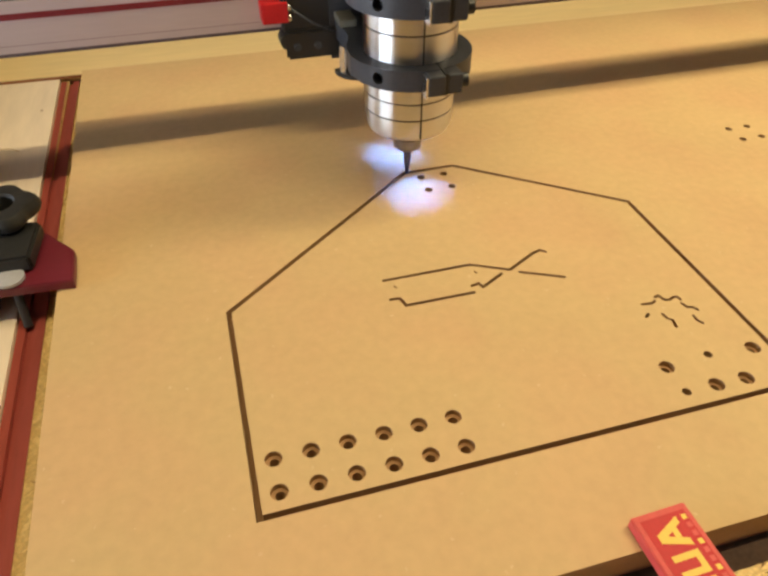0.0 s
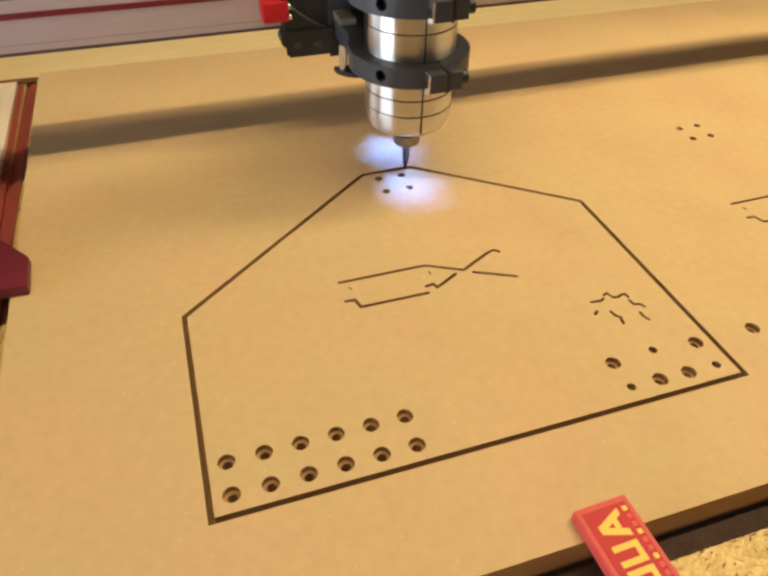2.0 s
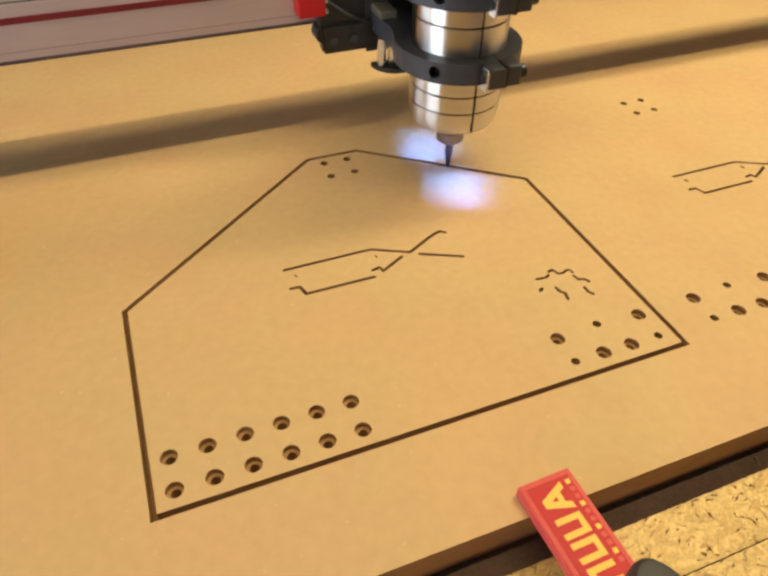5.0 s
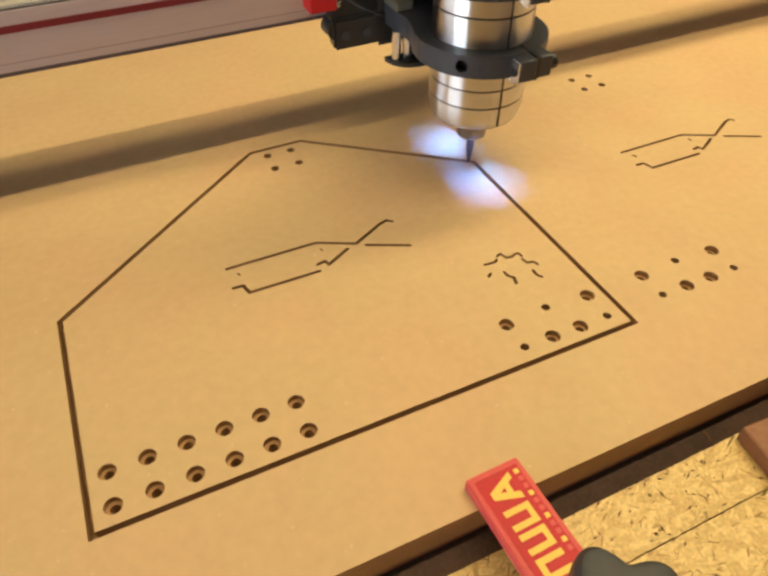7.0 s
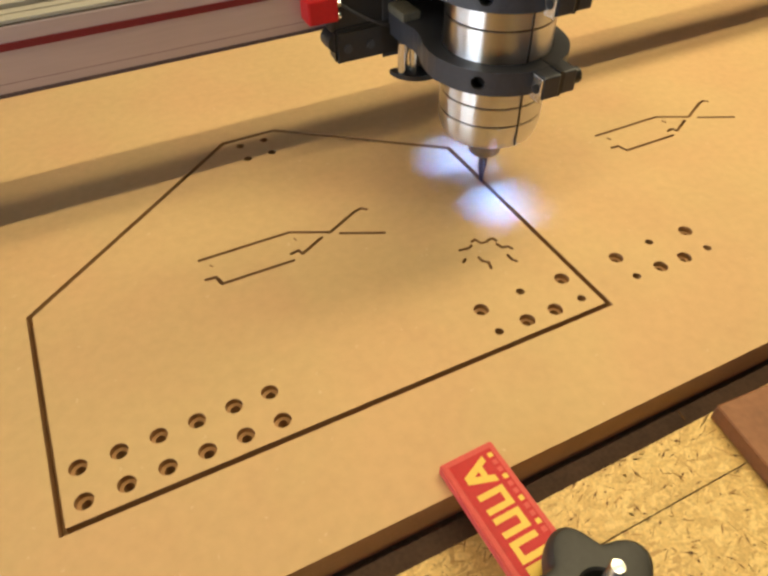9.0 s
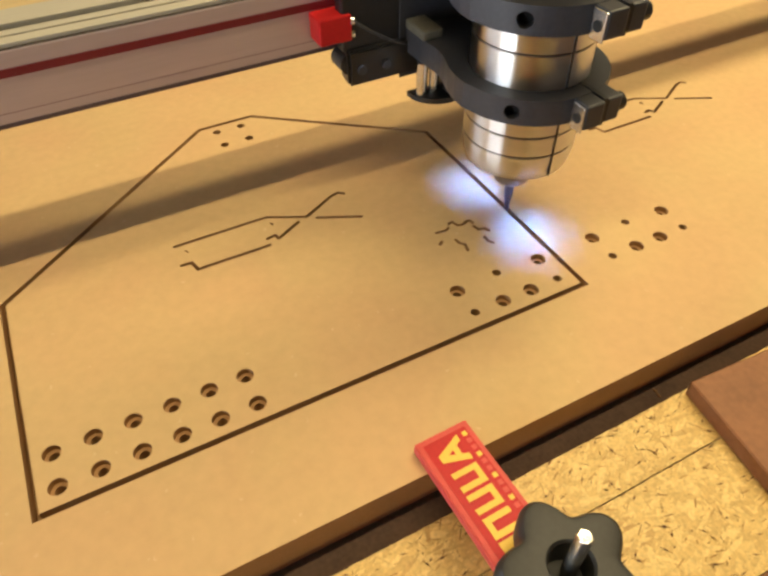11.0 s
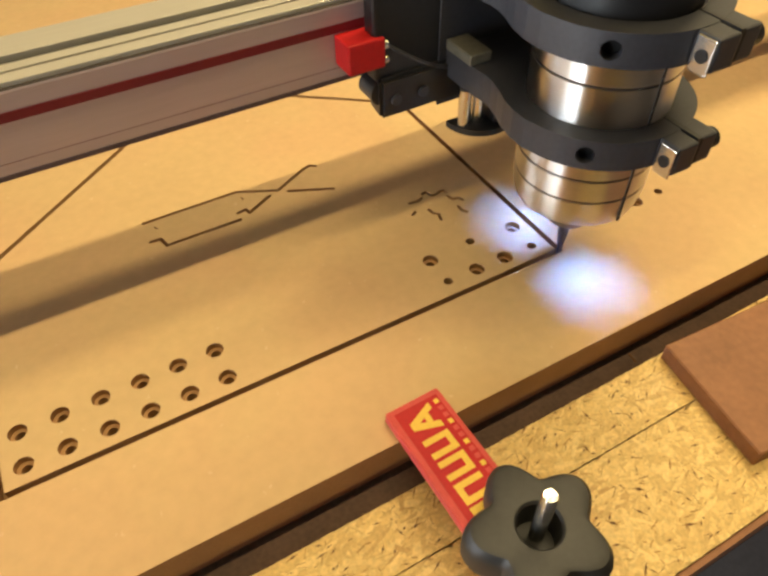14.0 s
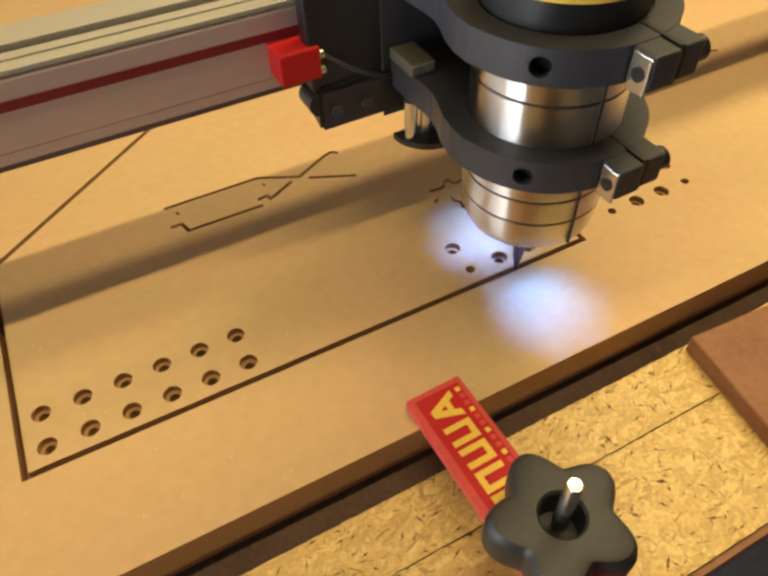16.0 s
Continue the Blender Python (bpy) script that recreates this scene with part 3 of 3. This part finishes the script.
def make_gantry():
    g = thing("gantry", "grey aluminium gantry beam with a red stripe and top rails", "machine beam")
    y0, y1, z0, z1 = 0.0887, 0.1330, 0.0970, 0.1370
    xs = (-0.44, 1.03)
    bm = bmesh.new(); box(bm, *xs, y0, y1, z0, z1, 0.0012)
    part("beam", bm, BEAM, g)
    bm = bmesh.new(); box(bm, *xs, y0 - 0.0006, y0 + 0.001, 0.1234, 0.1278)
    part("stripe", bm, STRIPE, g, "dark red stripe")
    for z in (0.1045,):
        bm = bmesh.new(); box(bm, *xs, y0 - 0.0001, y0 + 0.001, z, z + 0.0004)
        part("score_line", bm, STRIPE_DIM, g)
    bm = bmesh.new(); box(bm, *xs, y0 - 0.0004, y0 + 0.001, z0 - 0.0002, z0 + 0.0022)
    part("lower_lip", bm, material("dark_lip", (0.10, 0.07, 0.08), 0.5, 0.3), g)
    # Vee rails and slots along the top.
    for a, b, h, mat in ((0.0004, 0.0024, 0.0002, GROOVE), (0.0024, 0.0104, 0.0022, ALU), (0.0104, 0.0124, 0.0004, GROOVE), (0.0124, 0.0190, 0.0022, ALU),
                         (0.0190, 0.0240, 0.0003, BLACK), (0.0240, 0.0440, 0.0034, ALU)):
        bm = bmesh.new(); box(bm, *xs, y0 + a, y0 + b, z1 - 0.001, z1 + h, 0.0003)
        part("rail" if mat is ALU else "slot", bm, mat, g)
    for x in xs:
        bm = bmesh.new(); box(bm, x - 0.008, x + 0.0, y0 - 0.03, y1 + 0.05, 0.058, 0.19, 0.002)
        part("end_plate", bm, BLACK, g)
        bm = bmesh.new(); box(bm, x - 0.02, x - 0.008, y0 - 0.02, y0 + 0.03, 0.0555, 0.085, 0.002)
        part("wheel_block", bm, BLACK, g)
    return g


def mount_outline():
    """The router clamp in plan: a ring with a waisted flange behind it."""
    out = arc(0, 0, 0.0455, -165, 20, 44)
    out += mm([(43.5, 24), (41, 34), (41.5, 44), (42, 52), (42, 72), (-40.5, 72), (-40.5, 56), (-39.8, 48), (-39.0, 40), (-39.2, 33), (-41.2, 25), (-44.4, 16), (-46.2, 6), (-46.2, -3)])
    return out


def make_router():
    r = thing("router", "steel trim router in dark clamp mount with lit bit", "router")

    def ridge(z):
        return [(0.0345, z - 0.0007), (0.0336, z - 0.0006), (0.0336, z + 0.0006), (0.0345, z + 0.0007)]

    bm = bmesh.new()
    lathe(bm, [(0, 0.058), (0.0290, 0.058), (0.0290, 0.0462), (0.0300, 0.0462), (0.0318, 0.0475), (0.0332, 0.0515), (0.0343, 0.058)] + ridge(0.0645) + ridge(0.0775) + ridge(0.127) + [(0.0345, 0.1555), (0, 0.1555)], 72)
    part("motor_housing", bm, TURNED, r, smooth=True)
    for z in (0.0645, 0.0775, 0.127):
        bm = bmesh.new(); lathe(bm, [(0.033, z - 0.0005), (0.0339, z - 0.0005), (0.0339, z + 0.0005), (0.033, z + 0.0005), (0.033, z - 0.0005)], 60)
        part("groove_ring", bm, GROOVE, r)
    a = radians(-92)
    bm = bmesh.new(); box(bm, 0.0338, 0.0349, -0.0006, 0.0006, 0.050, 0.1550)
    part("housing_seam", bm, GROOVE, r).rotation_euler = (0, 0, a)
    bm = bmesh.new(); lathe(bm, [(0, 0.1555), (0.0338, 0.1555), (0.0338, 0.1685), (0, 0.1685)], 48)
    part("neck", bm, BLACK, r, smooth=True)
    bm = bmesh.new(); lathe(bm, [(0, 0.1685), (0.0352, 0.1685), (0.0355, 0.172), (0.0355, 0.215), (0.0355, 0.285), (0.030, 0.295), (0, 0.295)], 48)
    part("motor_cap", bm, YELLOW, r, "yellow label band", smooth=True)
    bm = bmesh.new()
    prism(bm, arc(0, 0, 0.0359, -62, -8, 16) + arc(0, 0, 0.034, -8, -62, 16), 0.1735, 0.235)
    part("label_panel", bm, BLACK, r, "black label panel")
    bm = bmesh.new(); lathe(bm, [(0, 0.0245), (0.0085, 0.0245), (0.0112, 0.0268), (0.0112, 0.0345), (0.0095, 0.036), (0.0095, 0.0575), (0, 0.0575)], 6 * 4)
    part("collet_nut", bm, material("collet_steel", (0.30, 0.29, 0.30), 0.3, 1.0, vary=0.15), r, "dark steel collet nut", smooth=True)
    bm = bmesh.new(); lathe(bm, [(0, -0.006), (0.0015, -0.006), (0.0016, 0.003), (0.0031, 0.0145), (0.0031, 0.03), (0, 0.03)], 16)
    part("cutting_bit", bm, material("bit_steel", (0.16, 0.16, 0.19), 0.35, 1.0, vary=0.2), r, "dark steel cutting bit", smooth=True)
    for side in (-1, 1):
        bm = bmesh.new(); lathe(bm, [(0.0046, 0.0), (0.0046, -0.0092), (0.0034, -0.0092), (0.0034, -0.0005), (0, -0.0005)], 24)
        led = part("led_tube", bm, BLACK, r)
        led.matrix_basis = pose(-0.003, side * 0.0228, 0.0565, side * 8, 0, 0)
        bm = bmesh.new(); lathe(bm, [(0, -0.0016), (0.0024, -0.0016), (0.0024, -0.0008), (0, -0.0008)], 16)
        part("led_lens", bm, LED, led, "glowing white light")
    for z0, z1 in ((0.0925, 0.1075), (0.1420, 0.1570)):
        clamp = new("clamp_mount")
        clamp.parent = r
        bm = bmesh.new()
        out = mount_outline()
        hole = arc(0, 0, 0.0347, -157, 203, len(out))[:-1]
        n = len(out)
        v = [[bm.verts.new((x, y, z)) for x, y in poly] for z in (z0, z1) for poly in (out, hole)]
        for i in range(n):
            j = (i + 1) % n
            bm.faces.new((v[0][i], v[0][j], v[2][j], v[2][i]))
            bm.faces.new((v[1][i], v[1][j], v[3][j], v[3][i]))
            bm.faces.new((v[2][i], v[2][j], v[3][j], v[3][i]))
            bm.faces.new((v[0][i], v[0][j], v[1][j], v[1][i]))
        ring = part("ring", bm, DARK, clamp)
        zc = (z0 + z1) / 2
        ax, ay = math.cos(radians(-137)), math.sin(radians(-137))
        bore = bmesh.new(); cylinder(bore, (0.0385 * ax, 0.0385 * ay, zc), (0.060 * ax, 0.060 * ay, zc), 0.0043, 24)
        carve(ring, (bore,))
        # Near-black disc on the bore's floor, painted as the shade inside the hole.
        bm = bmesh.new(); cylinder(bm, (0.0375 * ax, 0.0375 * ay, zc), (0.0395 * ax, 0.0395 * ay, zc), 0.0042, 24)
        part("bore_shade", bm, HOLE_DARK, clamp)
        bm = bmesh.new(); box(bm, 0.0085, 0.0108, -0.0545, -0.0335, z0 - 0.0004, z1 + 0.0004)
        part("slot", bm, BLACK, clamp)
        for x0, x1, y0 in ((-0.004, 0.0085, -0.0560), (0.0108, 0.0215, -0.0545)):
            bm = bmesh.new(); box(bm, x0, x1, y0, -0.0400, z0 + 0.0003, z1 - 0.0003, 0.0012)
            part("ear", bm, DARK, clamp)
        bm = bmesh.new(); box(bm, -0.0054, -0.0041, -0.0556, -0.0465, z0 - 0.001, z1 - 0.001, 0.0005)
        part("ear_face", bm, BRIGHT, clamp, "bare machined metal face")
        bm = bmesh.new(); cylinder(bm, (-0.0060, -0.0512, zc - 0.001), (-0.0055, -0.0512, zc - 0.001), 0.0028)
        part("screw_socket", bm, BLACK, clamp)
        bm = bmesh.new(); cylinder(bm, (0.0216, -0.0490, zc), (0.0260, -0.0490, zc), 0.0050)
        part("screw_head", bm, BLACK, clamp)
    # Carriage behind the router.
    bm = bmesh.new(); box(bm, -0.083, 0.075, 0.0735, 0.0850, 0.099, 0.235, 0.002)
    part("carriage_plate", bm, BLACK, r)
    bm = bmesh.new(); box(bm, -0.045, 0.045, 0.0722, 0.0734, 0.075, 0.235, 0.0003)
    part("slide", bm, DARK, r)
    bm = bmesh.new(); box(bm, -0.0415, -0.0280, 0.0490, 0.0715, 0.1078, 0.1135, 0.0008)
    part("slide_nut", bm, material("worn_grey_metal", (0.20, 0.19, 0.15), 0.4, 0.5, vary=0.2), r, "worn grey metal block")
    bm = bmesh.new()
    prism(bm, mm([(-82, 70), (-30, 70), (-28, 87), (-80, 87)]), 0.0780, 0.1015)
    bmesh.ops.bevel(bm, geom=[e for e in bm.edges], offset=0.002, segments=2, affect="EDGES")
    part("wheel_bracket", bm, BLACK, r)
    for x in (-0.073, -0.056):
        bm = bmesh.new(); cylinder(bm, (x, 0.0698, 0.0885), (x, 0.0684, 0.0885), 0.0030)
        part("bracket_screw", bm, DARK, r)
    bm = bmesh.new(); cylinder(bm, (-0.079, 0.0735, 0.092), (-0.079, 0.0880, 0.092), 0.0068, 24)
    part("wheel", bm, RUBBER, r)
    switch = part("limit_switch", (lambda b: (box(b, -0.0985, -0.0775, 0.0715, 0.0880, 0.1075, 0.1235, 0.0012), b)[1])(bmesh.new()), RED, r, "bright red switch block")
    for z in (0.1105, 0.1185):
        bm = bmesh.new(); cylinder(bm, (-0.0785, 0.0745, z), (-0.0755, 0.0745, z), 0.0026, 14)
        part("terminal", bm, BRIGHT, switch)
    wire = bpy.data.curves.new("wire", "CURVE")
    wire.dimensions, wire.bevel_depth = "3D", 0.0009
    sp = wire.splines.new("BEZIER")
    sp.bezier_points.add(2)
    for p, co in zip(sp.bezier_points, ((-0.076, 0.0735, 0.1185), (-0.060, 0.067, 0.108), (-0.040, 0.071, 0.097))):
        p.co, p.handle_left_type, p.handle_right_type = co, "AUTO", "AUTO"
    w = new("wire", wire)
    w.parent = r
    wire.materials.append(DARK)
    bm = bmesh.new(); prism(bm, mm(arc(-24, 62, 21, 180, 360, 24)), 0.0670, 0.0705)
    part("foot_plate", bm, BLACK, r)
    for x, rr in ((-0.0385, 0.0036), (-0.0300, 0.0036)):
        bm = bmesh.new(); cylinder(bm, (x, 0.0545, 0.0706), (x, 0.0545, 0.0920), rr)
        part("guide_rod", bm, BRIGHT, r, smooth=True)
    bm = bmesh.new(); box(bm, -0.024, 0.03, 0.046, 0.0720, 0.0706, 0.0920, 0.001)
    part("guide_block", bm, BLACK, r)
    return r


gantry = make_gantry()
router = make_router()

# The bit follows the outline: seconds, x, y in millimetres.
TOOL = [(0, 150.7, 269.8), (0.5, 159.3, 269.8), (1, 168.8, 269.8), (1.5, 179.8, 269.8), (2, 187.4, 269.8), (2.5, 193.0, 269.0), (3, 202.8, 261.4), (3.5, 216, 251.2),
        (4, 228.5, 241.5), (5.2, 261, 216.2), (6.5, 294.5, 190.2), (7, 303.5, 183.2), (7.3, 306.6, 180.2), (7.6, 307, 175.0), (8, 307, 165.5), (8.5, 307, 150.5), (9, 307, 133.0),
        (10.2, 307, 96.5), (11.5, 307, 57.5), (12, 307, 46.0), (12.5, 307, 31.0), (13, 307, 13.8), (13.5, 307, -3.2), (13.9, 307, -10.8), (14.2, 306.6, -11.8), (14.5, 303.6, -11.8),
        (15, 292, -11.8), (15.5, 275.5, -11.8), (16, 258.2, -11.8)]


def motions():
    walk(router, [(t, pose(x / 1000, y / 1000, 0)) for t, x, y in TOOL])
    walk(gantry, [(t, pose(0, y / 1000, 0)) for t, x, y in TOOL])


motions()
